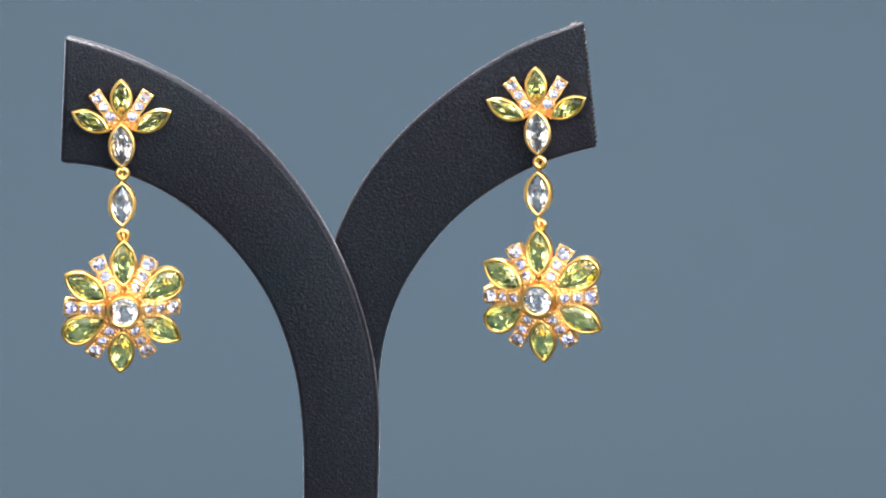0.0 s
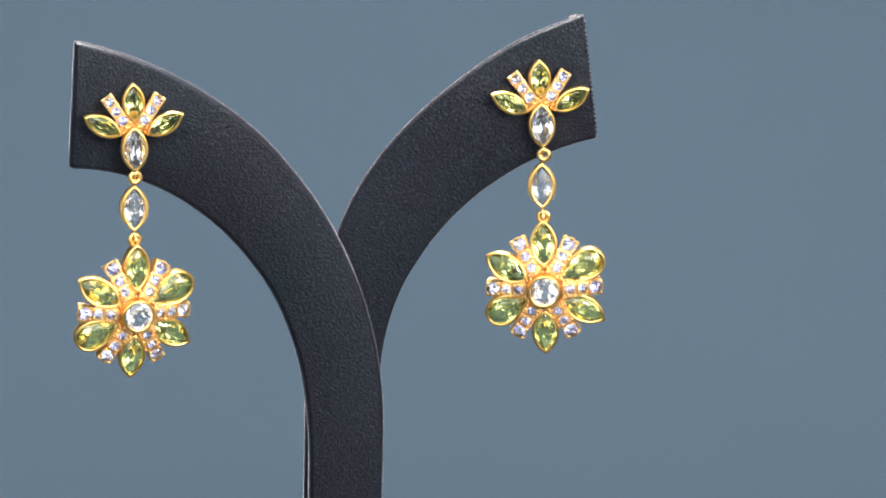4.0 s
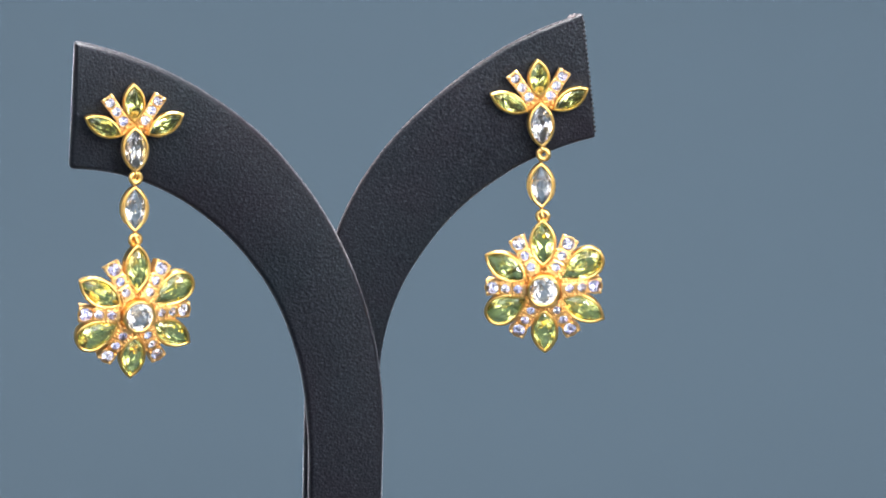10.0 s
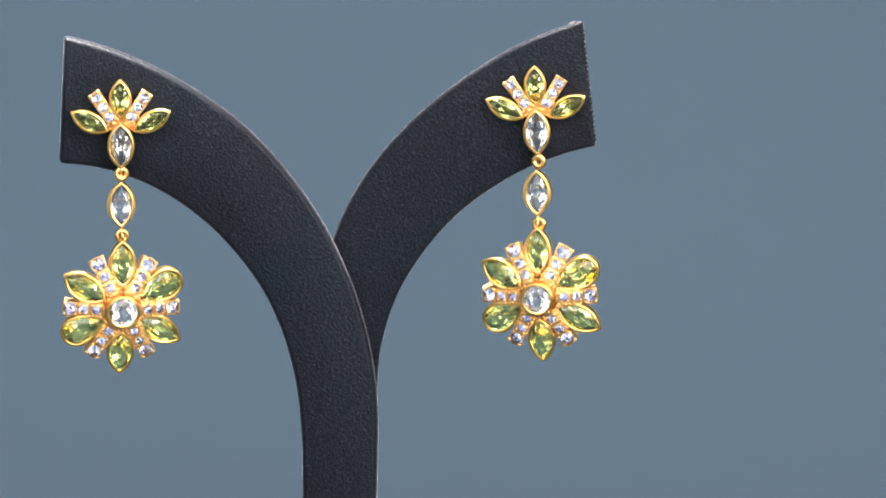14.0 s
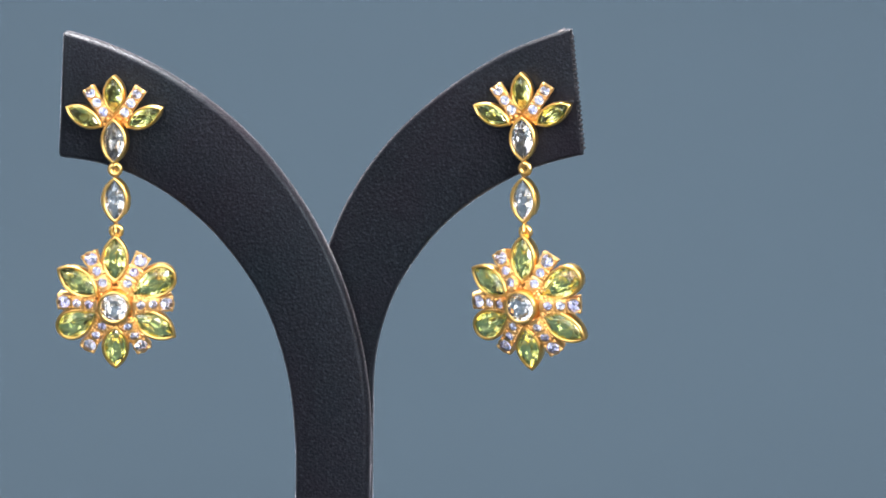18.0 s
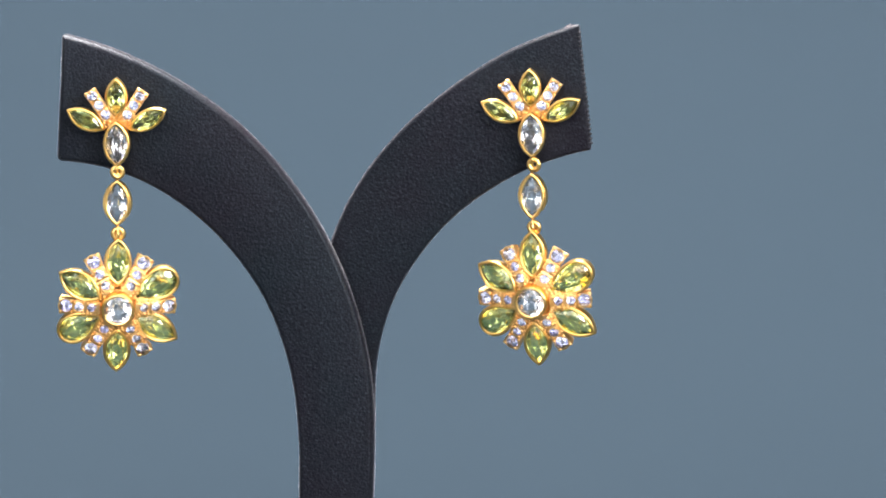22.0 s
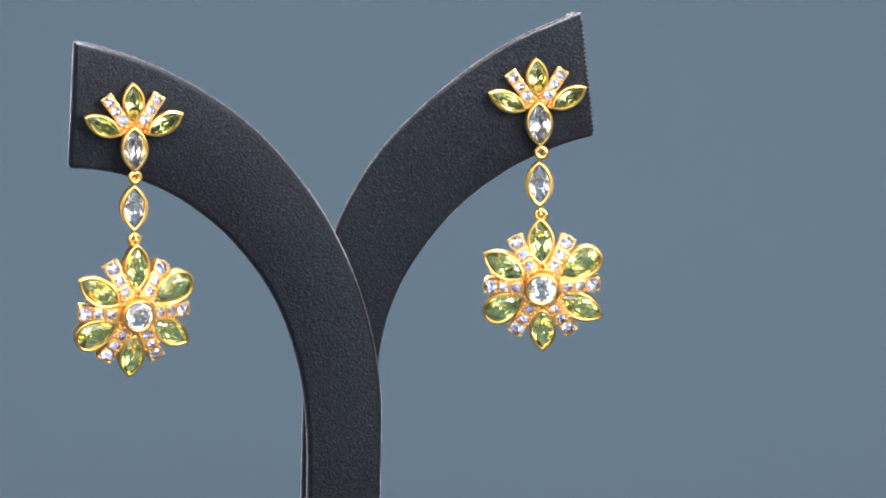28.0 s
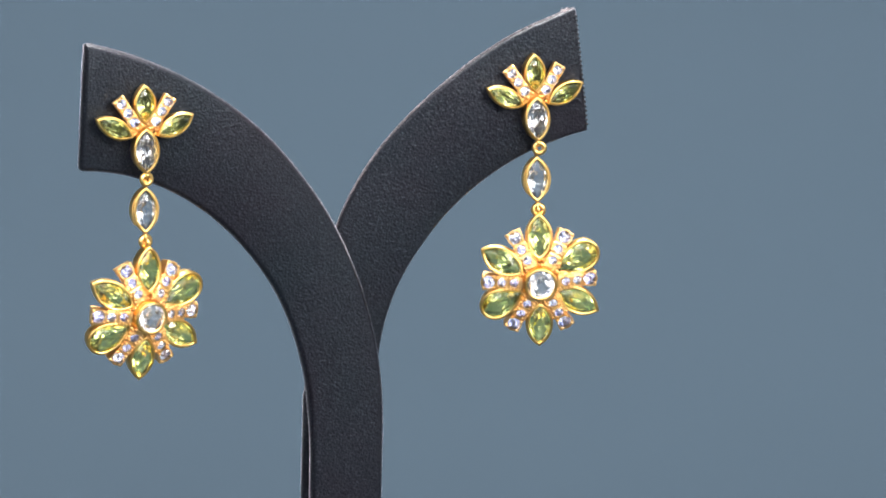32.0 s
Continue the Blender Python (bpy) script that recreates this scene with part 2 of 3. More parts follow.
def seam(points_from, points_to, y, count, name):
    """Short slanting stitches along a rim."""
    bm = bmesh.new()
    a, b = Vector(points_from), Vector(points_to)
    for k in range(count):
        p = a.lerp(b, (k + 0.5) / count)
        m = Matrix.Translation((p.x * MM, y(p.y) * MM, p.y * MM)) @ pose(0, 0, 0, 0, 25 + 8 * math.sin(k * 2.3), 0) @ Matrix.Diagonal((0.36 * MM, 0.5 * MM, 0.25 * MM, 1))
        bmesh.ops.create_icosphere(bm, subdivisions=1, radius=1, matrix=m)
    return mesh_of(name, bm, WAXED, True, 80)


def rim_seam(points, front, depth, step, size):
    """Fine whipped stitches along the crest of a board's outer rim, each a small bead of thread."""
    bm = bmesh.new()
    left = 0.0
    for (x0, z0), (x1, z1) in zip(points, points[1:]):
        run = math.hypot(x1 - x0, z1 - z0)
        while left < run:
            t = left / run
            x, z = x0 + (x1 - x0) * t, z0 + (z1 - z0) * t
            lump = size * (1 + 0.45 * noise.noise((x * 3.1, z * 3.1, 2.0)))
            y = front(x, z) + depth + 0.2 * noise.noise((x * 1.7, 4.0, z * 1.7))
            m = Matrix.Translation((x * MM, y * MM, z * MM)) @ Matrix.Rotation(-math.atan2(z1 - z0, x1 - x0), 4, "Y") @ pose(0, 0, 0, 0, 0, 24) @ Matrix.Diagonal((0.9 * lump * MM, 3.2 * lump * MM, 0.8 * lump * MM, 1))
            bmesh.ops.create_icosphere(bm, subdivisions=1, radius=1, matrix=m)
            left += step
        left -= run
    return mesh_of("rim_seam", bm, THREAD, True, 80)


def frayed_curl(x, y, z):
    """A little tuft of loose fibres, each a thin bent strand."""
    bm = bmesh.new()
    rng = random.Random(11)
    for strand in range(12):
        reach, rise, lean = rng.uniform(0.5, 1.1), rng.uniform(0.3, 0.75), rng.uniform(-0.5, 0.5)
        ox, oy, thick = rng.uniform(-0.4, 0.4), rng.uniform(-0.6, 0.6), rng.uniform(0.04, 0.08)
        loops = []
        for k in range(7):
            a = math.pi * k / 6
            c = Vector((x + ox - 0.5 * reach * math.cos(a), y + oy + lean * math.sin(a), z - 0.25 + 0.45 * (ox + 0.5 * reach * (1 - math.cos(a)) - 0.5 * reach) + rise * math.sin(a)))
            loops.append([bm.verts.new((c + Vector((thick * math.cos(b), thick * math.sin(b), thick * math.sin(b + 0.8)))) * MM) for b in (0, 1.57, 3.14, 4.71)])
        for p, q in zip(loops, loops[1:]):
            for k in range(4):
                bm.faces.new((p[k], p[(k + 1) % 4], q[(k + 1) % 4], q[k]))
        bm.faces.new(loops[0])
        bm.faces.new(loops[-1])
    return mesh_of("frayed_tuft", bm, THREAD, True, 80)


def display_stand():
    stand = new("earring_stand")
    tagged(stand, "Y-shaped earring stand of two curved black leatherette boards", "display stand")
    plane = lambda x, z: -5.2 - 0.055 * (15 - x) - 0.010 * (z + 35)
    data, edge = board(-1, 3.3, plane)
    near = hang("front_board", data, stand, label="curved black leatherette board with pebbled grain, in front")
    hang("rim_seam", rim_seam(edge[2:36], plane, 1.75, 0.36, 0.10), near, label="fine stitched seam along the outer rim, its highlight painted pinkish grey")
    ending = lambda x: min(1.0, max(0.0, (x - 50) / 6))
    bent = lambda x, z: -1.1 - 0.056 * max(0.0, x - 20) + 0.035 * max(0.0, -z - 12) - 0.9 * math.exp(-((x - 28) / 10) ** 2) + 0.8 * ending(x)
    data, edge = board(1, 2.2, bent, lambda x: 1 - 0.38 * ending(x))
    back = hang("back_board", data, stand, label="curved black leatherette board with a stitched end, behind")
    hang("rim_seam", rim_seam(edge[3:39], bent, 0.85, 0.44, 0.16), back, label="fine stitched seam along the outer rim, its highlight painted pinkish grey")
    front = lambda z: bent(56, z)
    for depth, label in ((0.28, "row of dark raised stitches along the front of the end"), (1.0, "row of dark raised stitches along the back of the end")):
        hang("stitching", seam((55.1, 45.0), (57.65, 25.2), lambda z: front(z) + depth, 25, "stitching"), back, label=label)
    hang("frayed_tuft", frayed_curl(53.3, front(45) + 0.65, 45.35), back, label="frayed pale tuft of fibres at the upper corner")
    return stand


# ---- jewellery ----
def marquise(length, width, n):
    """Closed outline along u, in mm: two arcs that meet in points."""
    big = (length ** 2 + width ** 2) / (2 * width)
    half = math.asin(length / big)
    points = []
    for s in (1, -1):
        for k in range(n // 2):
            a = half * (1 - 2 * k / (n // 2)) * s
            points.append((big * math.sin(a), s * (big * math.cos(a) - big + width)))
    return points


def pear(length, width, n):
    """Closed outline: a point at -u, round at +u."""
    points = []
    for k in range(n):
        a = 2 * math.pi * k / n
        points.append((length * math.cos(a), width * math.sin(a) * 1.16 * math.cos(a / 2 if a <= math.pi else math.pi - a / 2) ** 0.75 if abs(math.cos(a / 2)) > 1e-6 else 0))
    return points


def circle(radius, _, n):
    return [(radius * math.cos(2 * math.pi * k / n), radius * math.sin(2 * math.pi * k / n)) for k in range(n)]


SHAPES = {"marquise": marquise, "pear": pear, "round": circle}
made = {}


def gem_mesh(shape, length, width, mat, tall=0.34, deep=0.72, table=0.60, steep=False, seed=0):
    """A cut stone: girdle, star and kite facets up to a flat table, pavilion facets below. w points outwards.
    A shallow pavilion lets the ground show through; a steep one throws the light back."""
    key = ("gem", shape, length, width, mat.name, deep, steep, seed)
    if key in made:
        return made[key]
    rng = random.Random(seed * 31 + 5)
    outline = SHAPES[shape](length, width, 16)
    w = min(length, width)
    bm = bmesh.new()

    def ring(scale, height, pick):
        return [bm.verts.new((outline[i][0] * scale * MM, outline[i][1] * scale * MM, height * MM)) for i in pick]

    def between(i, scale, height, loose=0.0):
        a, b = outline[i % 16], outline[(i + 2) % 16]
        scale *= 1 + rng.uniform(-loose, loose)
        height *= 1 + rng.uniform(-loose, loose)
        return bm.verts.new(((a[0] + b[0]) / 2 * scale * MM, (a[1] + b[1]) / 2 * scale * MM, height * MM))

    girdle = ring(1.0, 0.0, range(16))
    low = ring(1.0, -0.06 * w, range(16))
    star = ring(0.82, tall * 0.60 * w, range(0, 16, 2))
    top = [between(i, table * 1.12, tall * w) for i in range(0, 16, 2)]
    for i in range(16):
        bm.faces.new((girdle[i], girdle[(i + 1) % 16], low[(i + 1) % 16], low[i]))
    for k in range(8):
        i = 2 * k
        s, s2 = star[k], star[(k + 1) % 8]
        bm.faces.new((girdle[i], girdle[i + 1], s))
        bm.faces.new((girdle[i + 1], girdle[(i + 2) % 16], s2))
        bm.faces.new((girdle[i + 1], s2, top[k]))
        bm.faces.new((girdle[i + 1], top[k], s))
        bm.faces.new((s2, top[(k + 1) % 8], top[k]))
    bm.faces.new(top)
    upper, lower = (0.42, 0.70) if steep else (0.50, 0.80)
    mid = [between(i, 0.62, -deep * upper * w, 0.15) for i in range(0, 16, 2)]
    slide = rng.uniform(-0.08, 0.08) * length
    keel = [bm.verts.new((u * MM, rng.uniform(-0.06, 0.06) * w * MM, -deep * w * MM)) for u in ((0.27 * length + slide, -0.27 * length + slide) if shape != "round" else (0.0,))]
    deepest = [bm.verts.new(((a.co.x + b.co.x) * 0.29, (a.co.y + b.co.y) * 0.29, -deep * (lower + rng.uniform(-0.06, 0.06)) * w * MM)) for a, b in zip(mid, mid[1:] + mid[:1])]
    end = lambda v: keel[0] if len(keel) == 1 or v.co.x > slide * MM else keel[1]
    for k in range(8):
        i, k2 = 2 * k, (k + 1) % 8
        bm.faces.new((low[i], low[i + 1], mid[k]))
        bm.faces.new((low[i + 1], low[(i + 2) % 16], mid[k]))
        bm.faces.new((low[(i + 2) % 16], mid[k2], mid[k]))
        bm.faces.new((mid[k], mid[k2], deepest[k]))
        bm.faces.new((deepest[k], mid[k2], deepest[k2]))
        a, b = end(deepest[k]), end(deepest[k2])
        bm.faces.new((deepest[k], deepest[k2], a))
        if a is not b:
            bm.faces.new((deepest[k2], b, a))
    made[key] = mesh_of("gem", bm, mat, False)
    return made[key]


def bezel_mesh(shape, length, width, wall, deep, lip=0.25, n=32):
    """A gold collar round a stone: thin rounded lip, outer wall down to its foot, open behind the stone."""
    key = ("bezel", shape, length, width, wall, deep)
    if key in made:
        return made[key]
    outline = SHAPES[shape](length, width, n)
    normals = []
    for i in range(n):
        a, b, c = (Vector(outline[j % n]) for j in (i - 1, i, i + 1))
        d1, d2 = (b - a).normalized(), (c - b).normalized()
        n1, n2 = Vector((d1.y, -d1.x)), Vector((d2.y, -d2.x))
        m = (n1 + n2).normalized()
        normals.append(m / max(0.62, m.dot(n1)))
    if sum(Vector(p).dot(q) for p, q in zip(outline, normals)) < 0:
        normals = [-q for q in normals]
    bm = bmesh.new()
    profile = [(-0.12, 0.1 - deep), (0.0, -0.3), (-0.05, -0.05), (-0.03, lip * 0.55), (0.3 * wall, lip), (0.72 * wall, lip * 0.8), (wall, lip * 0.1), (wall * 0.98, -0.5 * deep), (wall * 0.72, -deep)]
    loops = []
    for out, height in profile:
        loops.append([bm.verts.new(((p[0] + q.x * out) * MM, (p[1] + q.y * out) * MM, height * MM)) for p, q in zip(outline, normals)])
    for a, b in zip(loops, loops[1:]):
        for i in range(n):
            j = (i + 1) % n
            bm.faces.new((a[i], a[j], b[j], b[i]))
    for i in range(n):
        j = (i + 1) % n
        bm.faces.new((loops[-1][i], loops[-1][j], loops[0][j], loops[0][i]))
    made[key] = mesh_of("bezel", bm, GOLD, True, 50)
    return made[key]


def bar_mesh(length, inner, outer, deep, seats):
    """A tapering cast bar with a round seat for each stone and beads along its rims; u runs outwards from 0. seats: (u, radius)."""
    key = ("bar", length, inner, outer)
    if key in made:
        return made[key]
    bm = bmesh.new()
    places = [0.0, 0.55 * length, 0.74 * length, length]
    halves = [inner, inner * 1.04, 0.5 * (inner + outer), outer]
    half = lambda u: float(np.interp(u, places, halves))
    cuts = [0.0] + [0.5 * (a[0] + b[0]) for a, b in zip(seats, seats[1:])] + [length]
    for (u, radius), u0, u1 in zip(seats, cuts, cuts[1:]):
        h0, h1 = half(u0), half(u1)
        corners = [(u0, -h0), (u1, -h1), (u1, h1), (u0, h0)]
        edge = []
        for c in range(4):
            a, b = corners[c], corners[(c + 1) % 4]
            edge += [(a[0] + (b[0] - a[0]) * k / 4, a[1] + (b[1] - a[1]) * k / 4) for k in range(4)]
        rim = [bm.verts.new((x * MM, y * MM, 0.0)) for x, y in edge]
        foot = [bm.verts.new((x * MM, y * MM, -deep * MM)) for x, y in edge]
        loops = [rim]
        for grow, height in ((1.22, 0.10), (1.04, 0.10), (0.98, -0.12), (0.35, -min(deep - 0.1, 0.9 * radius + 0.1))):
            loops.append([bm.verts.new(((u + grow * radius * math.cos(a)) * MM, grow * radius * math.sin(a) * MM, height * MM)) for a in (radians(-135 + 22.5 * k) for k in range(16))])
        for a, b in zip(loops, loops[1:]):
            for k in range(16):
                bm.faces.new((a[k], a[(k + 1) % 16], b[(k + 1) % 16], b[k]))
        bm.faces.new(loops[-1])
        for k in range(16):
            bm.faces.new((rim[k], rim[(k + 1) % 16], foot[(k + 1) % 16], foot[k]))
        bm.faces.new(foot)
        for a in (45, 135, 225, 315):
            p = ((u + 1.16 * radius * math.cos(radians(a))) * MM, 1.16 * radius * math.sin(radians(a)) * MM, 0.16 * MM)
            bmesh.ops.create_icosphere(bm, subdivisions=1, radius=0.25 * MM, matrix=Matrix.Translation(p))
    for v in (-outer + 0.35, 0.0, outer - 0.35):
        bmesh.ops.create_icosphere(bm, subdivisions=2, radius=0.36 * MM, matrix=Matrix.Translation(((length - 0.28 + (0.1 if v else 0.0)) * MM, v * MM, -0.14 * MM)))
    made[key] = mesh_of("stone_bar", bm, CAST_GOLD, True, 45)
    return made[key]


def shoulder_mesh(length, width, out, low, deep):
    """Two curved cheeks behind a marquise bezel that stop short of its lower point."""
    key = ("shoulder", length, width)
    if key in made:
        return made[key]
    bm = bmesh.new()
    big = (length ** 2 + width ** 2) / (2 * width)
    for s in (1, -1):
        loops = []
        for k in range(15):
            u = length - (length + low) * k / 14
            v = math.sqrt(max(0.0, big ** 2 - u ** 2)) - big + width
            loops.append([bm.verts.new((u * MM, s * (v + d) * MM, h * MM)) for d, h in ((0.1, -0.1), (out * 0.8, -0.1), (out, -0.3), (out, -deep), (0.1, -deep))])
        for a, b in zip(loops, loops[1:]):
            for q in range(5):
                bm.faces.new((a[q], a[(q + 1) % 5], b[(q + 1) % 5], b[q]))
        bm.faces.new(loops[0])
        bm.faces.new(loops[-1])
    made[key] = mesh_of("shoulder", bm, GOLD, True, 50)
    return made[key]


def ring_mesh(major, minor, name="jump_ring"):
    key = ("ring", major, minor)
    if key in made:
        return made[key]
    bm = bmesh.new()
    loops = []
    for k in range(20):
        a = 2 * math.pi * k / 20
        loops.append([bm.verts.new(((major + minor * math.cos(b)) * math.cos(a) * MM, (major + minor * math.cos(b)) * math.sin(a) * MM, minor * math.sin(b) * MM)) for b in (2 * math.pi * q / 8 for q in range(8))])
    for k in range(20):
        a, b = loops[k], loops[(k + 1) % 20]
        for q in range(8):
            bm.faces.new((a[q], a[(q + 1) % 8], b[(q + 1) % 8], b[q]))
    made[key] = mesh_of(name, bm, GOLD, True, 60)
    return made[key]


def collar_mesh():
    """A cone of cast gold that rises from the petals' feet to the centre bezel."""
    if "collar" in made:
        return made["collar"]
    bm = bmesh.new()
    loops = []
    for radius, height in ((2.3, 2.6), (2.8, 2.7), (3.1, 2.35), (3.35, 1.8), (3.6, 1.3), (3.6, 0.8), (2.3, 0.8)):
        loops.append([bm.verts.new((radius * math.cos(a) * MM, radius * math.sin(a) * MM, height * MM)) for a in (2 * math.pi * k / 48 for k in range(48))])
    for a, b in zip(loops, loops[1:] + loops[:1]):
        for i in range(48):
            j = (i + 1) % 48
            bm.faces.new((a[i], a[j], b[j], b[i]))
    made["collar"] = mesh_of("collar", bm, CAST_GOLD, True, 60)
    return made["collar"]


def beads_mesh(name, places, radius):
    """Cast gold granules, each a small bead."""
    bm = bmesh.new()
    for k, (x, y, h) in enumerate(places):
        bmesh.ops.create_icosphere(bm, subdivisions=1, radius=radius * (1 + 0.22 * math.sin(7.3 * k)) * MM, matrix=Matrix.Translation((x * MM, y * MM, h * MM)))
    return mesh_of(name, bm, CAST_GOLD, True, 80)


def plate_mesh(name, radii, thick, n=48, rise=0.0, pierced=False):
    """A flat cast plate whose outline is radius by angle; a pierced one is open behind the stone in its middle."""
    bm = bmesh.new()
    loops = []
    for grow, h in ((-0.25, 0), (0, -0.25), (0, -thick + 0.2), (-0.2, -thick)):
        loops.append([bm.verts.new(((radii(2 * math.pi * k / n) + grow) * math.cos(2 * math.pi * k / n) * MM, (radii(2 * math.pi * k / n) + grow) * math.sin(2 * math.pi * k / n) * MM, h * MM)) for k in range(n)])
    for a, b in zip(loops, loops[1:]):
        for i in range(n):
            j = (i + 1) % n
            bm.faces.new((a[i], a[j], b[j], b[i]))
    # the front rises towards the middle
    last = loops[0]
    for share in (0.75, 0.5, 0.36) if pierced else (0.75, 0.5, 0.25):
        ring = [bm.verts.new((v.co.x * share, v.co.y * share, rise * (1 - share) * MM)) for v in loops[0]]
        for i in range(n):
            j = (i + 1) % n
            bm.faces.new((last[i], last[j], ring[j], ring[i]))
        last = ring
    if pierced:
        for i in range(n):
            j = (i + 1) % n
            bm.faces.new((last[i], last[j], loops[-1][j], loops[-1][i]))
    else:
        bm.faces.new(last)
        bm.faces.new(loops[-1])
    return mesh_of(name, bm, CAST_GOLD, True, 40)


# gem space (u, v in the face, w outwards) to jewel space (x right, y back, z up)
FACE = Matrix(((1, 0, 0, 0), (0, 0, -1, 0), (0, 1, 0, 0), (0, 0, 0, 1)))


def on_face(x, z, angle, lift=0.0, slope=0.0):
    """A place in a jewel's face, in mm: turned by angle, its outer end sinking back by slope degrees."""
    return FACE @ pose(x * MM, z * MM, lift * MM, 0, 0, angle) @ pose(0, 0, 0, 0, slope, 0)


def set_stone(parent, shape, length, width, m, mat, label, deep=2.0, wall=0.42):
    name = "peridot" if mat is PERIDOT else "topaz"
    made["stones"] = made.get("stones", 0) + 1
    hang("bezel", bezel_mesh(shape, length, width, wall, deep), parent, m)
    hang(name, gem_mesh(shape, length, width, mat, deep=0.74 if mat is PERIDOT else 0.80, seed=made["stones"]), parent, m @ Matrix.Translation((0, 0, -0.10 * MM)), label)


def stud(parent, m):
    data = made.get("stud_plate")
    if data is None:
        data = made["stud_plate"] = plate_mesh("stud_plate", lambda a: 2.35 + 0.15 * math.cos(3 * a), 0.9)
    base = hang("stud", data, parent, m @ on_face(0, 0.6, 0, -1.3), "cast gold base of the flower-bud stud")
    inv = on_face(0, 0.6, 0, -1.3).inverted()
    set_stone(base, "marquise", 2.95, 1.55, inv @ on_face(0, 4.2, 90), PERIDOT, "green marquise-cut peridot", 1.9, 0.38)
    set_stone(base, "marquise", 3.15, 1.42, inv @ on_face(-5.35, 0.35, 152), PERIDOT, "green marquise-cut peridot", 1.9, 0.38)
    set_stone(base, "marquise", 3.15, 1.42, inv @ on_face(5.35, 0.35, 28), PERIDOT, "green marquise-cut peridot", 1.9, 0.38)
    set_stone(base, "marquise", 3.5, 1.92, inv @ on_face(0, -3.8, 90, 0.5), TOPAZ, "clear marquise-cut white topaz", 2.4, 0.42)
    for s in (-1, 1):
        angle = 90 - s * 34
        hang("stone_bar", bar_mesh(5.9, 0.98, 1.12, 1.2, ((1.0, 0.86), (3.0, 0.86), (4.95, 0.88))), base, inv @ on_face(s * 1.35, 0.35, angle, -0.15))
        for r, size in ((1.0, 0.86), (3.0, 0.86), (4.95, 0.88)):
            x, z = s * 1.35 + r * math.cos(radians(angle)), 0.35 + r * math.sin(radians(angle))
            hang("small_stone", gem_mesh("round", size, size, CRYSTAL, 0.42, 0.85, 0.55, True), base, inv @ on_face(x, z, 20 * r, -0.02), "tiny round white zircon")
    if "stud_beads" not in made:
        made["stud_beads"] = beads_mesh("beading", [(s * x, y, h) for s in (-1, 1) for x, y, h in ((0.5, 0.1, 0.9), (1.3, -0.6, 0.8), (0.3, 0.8, 0.7), (2.2, -0.9, 0.6), (2.9, 0.2, 0.5), (1.9, -1.6, 0.6), (2.6, -1.9, 0.4), (0.0, 0.35, 0.55), (0.5, 1.4, 0.6), (0.25, 1.9, 0.55), (0.9, -0.6, 0.6))], 0.42)
    hang("beading", made["stud_beads"], base, Matrix(), "raised gold granules between the stones")
    hang("hanging_loop", ring_mesh(0.52, 0.27), base, inv @ on_face(0, -8.0, 90, -0.1) @ pose(0, 0, 0, 90, 0, 0))
    bm = bmesh.new()
    bmesh.ops.create_cone(bm, cap_ends=True, segments=12, radius1=0.4 * MM, radius2=0.4 * MM, depth=2.6 * MM)
    hang("post", mesh_of("post", bm, GOLD), base, Matrix.Translation((0, 0, -1.9 * MM)))
    return base


def link(parent, m):
    base = hang("link", bezel_mesh("marquise", 3.5, 1.78, 0.48, 1.4), parent, m @ on_face(0, 0, 90), "gold bezel link with a clear stone")
    hang("topaz", gem_mesh("marquise", 3.5, 1.78, TOPAZ, deep=0.74, seed=3), base, Matrix.Translation((0, 0, -0.1 * MM)), "clear marquise-cut white topaz")
    hang("shoulder", shoulder_mesh(3.85, 2.15, 0.34, 2.5, 1.6), base, label="curved gold cheeks behind the bezel")
    for u in (4.72, -4.72):
        hang("link_loop", ring_mesh(0.62, 0.28), base, Matrix.Translation((u * MM, 0, -0.6 * MM)) @ pose(0, 0, 0, 90, 0, 0))
    return base


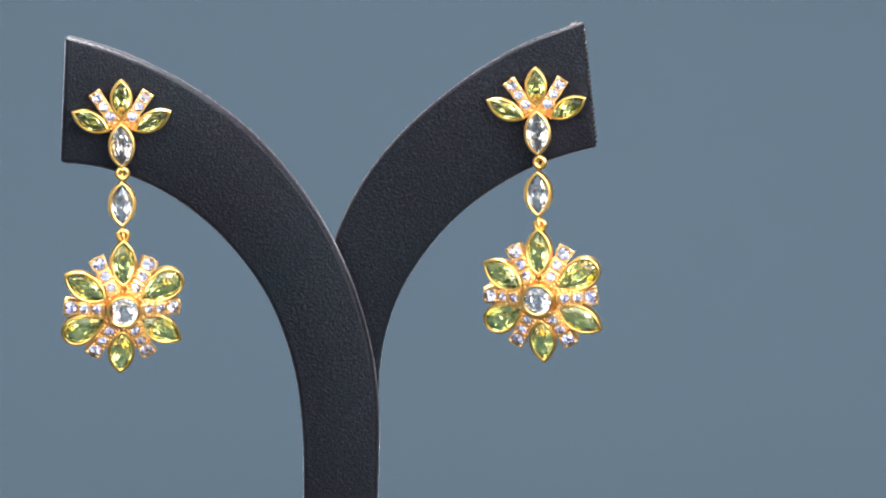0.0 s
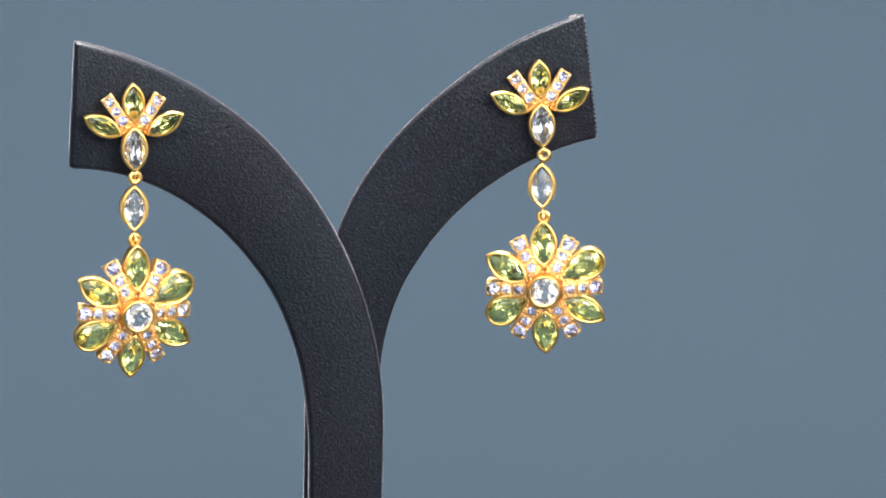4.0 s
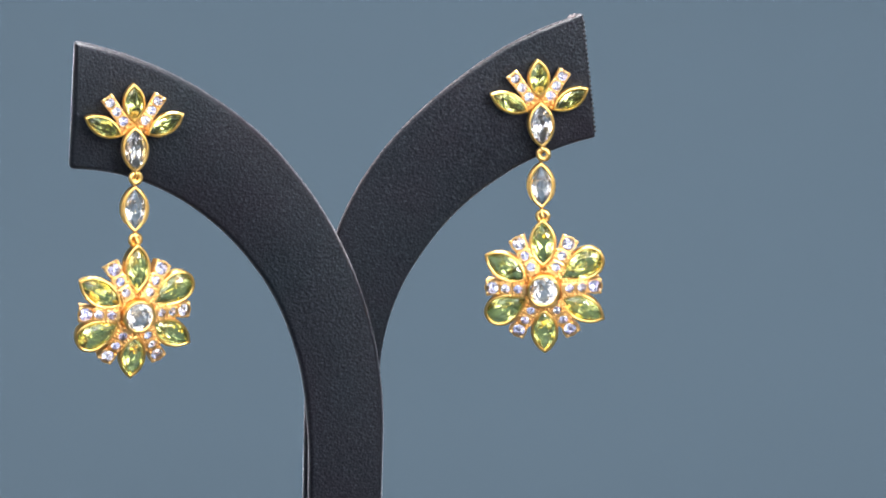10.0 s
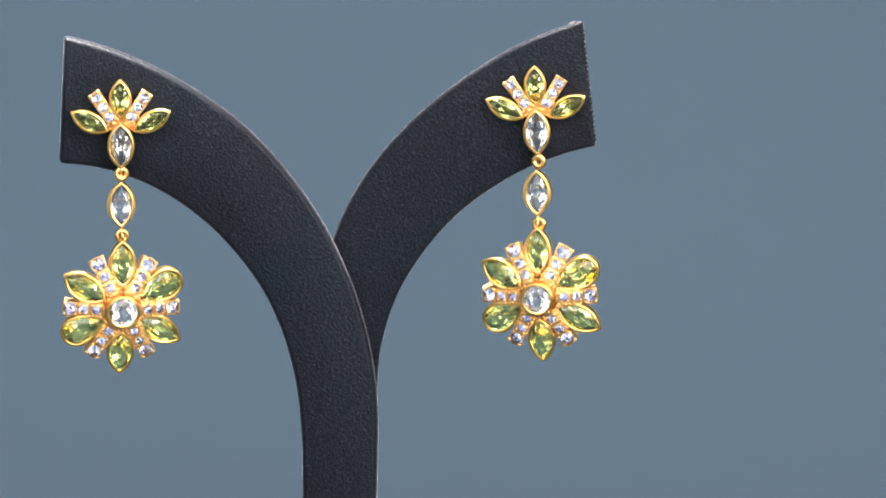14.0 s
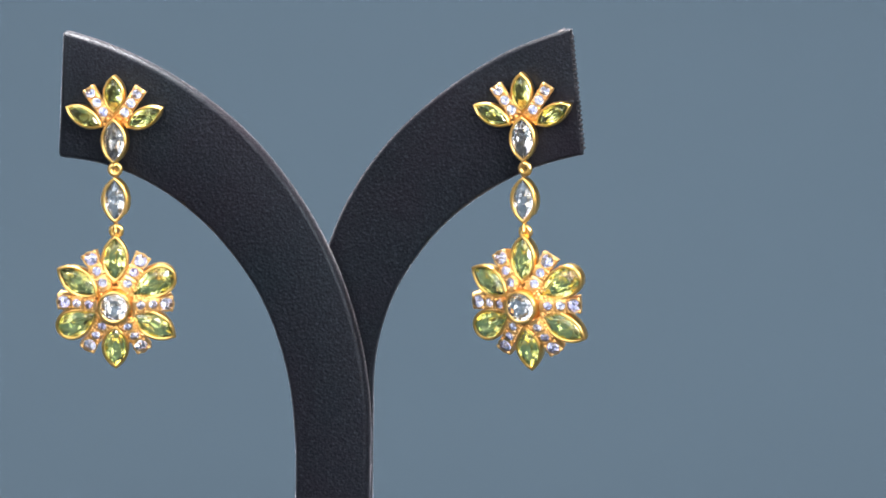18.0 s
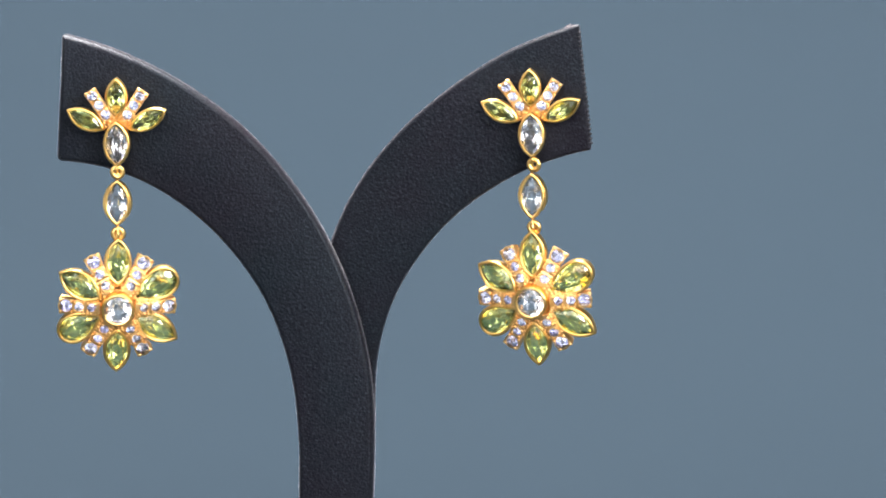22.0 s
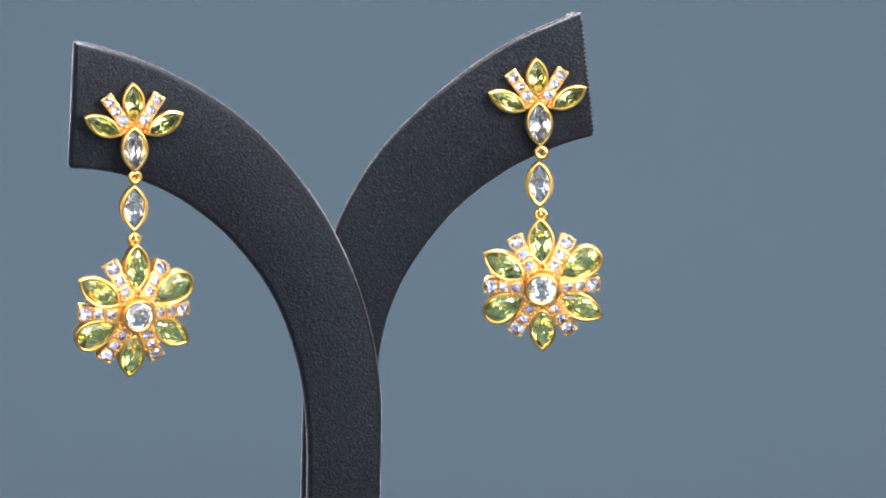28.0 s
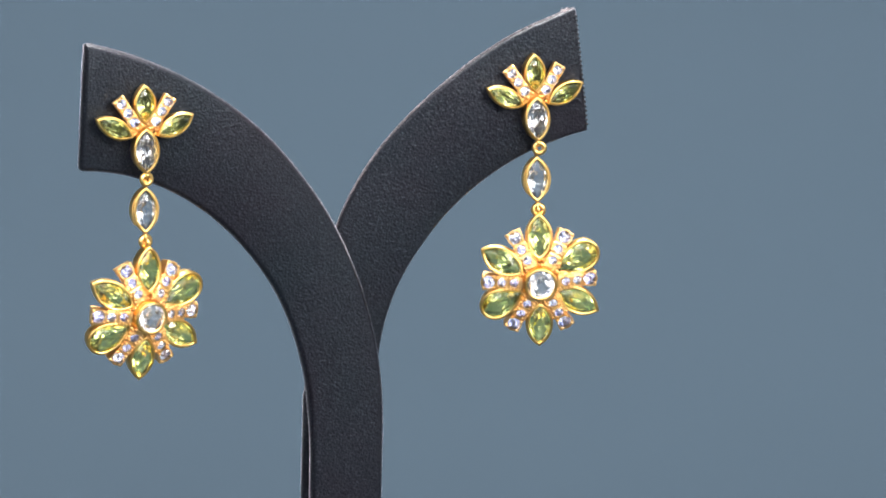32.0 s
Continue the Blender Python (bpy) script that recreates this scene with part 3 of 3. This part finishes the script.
def flower(parent, m):
    data = made.get("flower_plate")
    if data is None:
        data = made["flower_plate"] = plate_mesh("flower_plate", lambda a: 5.3 + 0.4 * math.cos(6 * a), 1.0, 72, 3.3, True)
    here = on_face(0, 0, 0, -0.6)
    base = hang("flower", data, parent, m @ here, "cast gold flower plate with domed petals")
    inv = here.inverted()

    def at(radius, angle, lift, slope, spin=0.0):
        return inv @ FACE @ pose(0, 0, 0, 0, 0, angle) @ pose(radius * MM, 0, lift * MM, 0, slope, spin)

    # shape, angle, half length, half width, distance of its middle, backward slope
    petals = (("marquise", 90, 3.62, 1.92, 7.95, 9), ("pear", 29, 3.95, 2.5, 7.45, 5), ("marquise", 330, 3.85, 1.98, 7.7, 6), ("marquise", 270, 3.62, 1.92, 7.95, 10), ("pear", 209, 3.75, 2.4, 7.4, 9), ("marquise", 150, 3.72, 1.98, 7.5, 14))
    for shape, angle, length, width, reach, slope in petals:
        set_stone(base, shape, length, width, at(reach, angle, 1.0, slope), PERIDOT, "green %s-cut peridot petal" % shape, 2.1, 0.46)
    seats = ((1.5, 0.80), (3.7, 0.82), (6.0, 1.14))
    for angle in (0, 60, 118, 180, 240, 300):
        hang("stone_bar", bar_mesh(7.1, 0.98, 1.46, 1.9, seats), base, at(3.05, angle, 2.2, 14))
        for r, size in seats:
            hang("small_stone", gem_mesh("round", size, size, CRYSTAL, 0.42, 0.85, 0.55, True), base, at(3.05, angle, 2.2, 14) @ pose(r * MM, 0, 0.02 * MM, 0, 0, 15 * r), "tiny round white zircon")
    if "flower_beads" not in made:
        spots, rng = [], random.Random(3)
        for angle in (0, 60, 118, 180, 240, 300):
            turn = Matrix.Rotation(radians(angle), 2)
            for side in (-1, 1):
                for row in range(2):
                    for k in range(7 - row):
                        r = 3.5 + 0.6 * k + 0.3 * row + rng.uniform(-0.12, 0.12)
                        p = turn @ Vector((r, side * (1.12 + 0.45 * row + rng.uniform(-0.1, 0.1))))
                        spots.append((p.x, p.y, 2.6 - (r - 3.05) * 0.25 - 0.4 * row + rng.uniform(-0.1, 0.1)))
        for k in range(60):
            a, r = radians(6 * k + rng.uniform(-3, 3)), rng.uniform(3.05, 4.1)
            spots.append((r * math.cos(a), r * math.sin(a), 2.75 - (r - 3.0) * 0.8))
        made["flower_beads"] = beads_mesh("beading", spots, 0.34)
    hang("beading", made["flower_beads"], base, Matrix(), "raised gold granules between petals and bars")
    m0 = inv @ on_face(0, 0, 0, 3.4)
    hang("collar", collar_mesh(), base, Matrix(), "cast gold shoulder round the centre stone")
    hang("bezel", bezel_mesh("round", 2.45, 2.45, 0.46, 2.6), base, m0)
    hang("topaz", gem_mesh("round", 2.45, 2.45, TOPAZ, deep=0.76, seed=2), base, m0 @ Matrix.Translation((0, 0, -0.12 * MM)), "round clear white topaz centre")
    hang("hanging_loop", ring_mesh(0.66, 0.30), base, at(12.35, 90, -0.9, 0) @ pose(0, 0, 0, 90, 0, 0))
    return base


def tilt(x, y, z, a, b, roll):
    """A jewel's pose, in mm: its face lies in y = a x + b z, and it leans by roll degrees (anticlockwise as seen)."""
    ex = Vector((1, a, 0)).normalized()
    ez = Vector((0, b, 1))
    ez = (ez - ex * ez.dot(ex)).normalized()
    ey = ez.cross(ex)
    m = Matrix((ex, ey, ez)).transposed().to_4x4()
    m.translation = Vector((x, y, z)) * MM
    return m @ pose(0, 0, 0, 0, -roll, 0)


def earring(label, stud_at, link_at, flower_at, rings):
    ob = new("drop_earring")
    tagged(ob, label, "earring", "pair of drop earrings")
    home = Matrix.Translation(stud_at.translation)
    inv = home.inverted()
    stud(ob, inv @ stud_at)
    link(ob, inv @ link_at)
    flower(ob, inv @ flower_at)
    for x, y, z, spin in rings:
        hang("jump_ring", ring_mesh(0.86, 0.46), ob, inv @ Matrix.Translation((x * MM, y * MM, z * MM)) @ pose(0, 0, 0, 90, 0, spin))
    return ob, home


STAND = display_stand()
LEFT, LEFT_HOME = earring(
    "gold drop earring, green and clear stones, on the front board",
    tilt(-23.4, -10.6, 27.3, 0.04, 0.0, 1.8), tilt(-23.12, -10.4, 13.2, 0.06, 0.0, 1.0), tilt(-23.05, -9.3, -4.62, 0.222, -0.155, 0.4),
    [(-23.1, -10.5, 18.6, 12), (-22.95, -9.8, 7.8, 12)])
RIGHT, RIGHT_HOME = earring(
    "gold drop earring, green and clear stones, on the stitched board",
    tilt(47.5, -4.8, 30.8, 0.0, 0.0, 3.4), tilt(48.0, -4.9, 16.4, -0.08, 0.0, 2.0), tilt(48.95, -3.9, -1.3, -0.158, -0.13, 2.3),
    [(48.25, -4.9, 21.9, -12), (48.45, -4.5, 11.0, -12)])


def motions():
    """The stand and what hangs on it turn slowly to and fro about one upright axis."""
    for ob, home in ((STAND, Matrix()), (LEFT, LEFT_HOME), (RIGHT, RIGHT_HOME)):
        walk(ob, [(t, pose(AXIS[0], AXIS[1], BASE, 0, 0, yaw) @ home) for t, yaw in YAW])


motions()
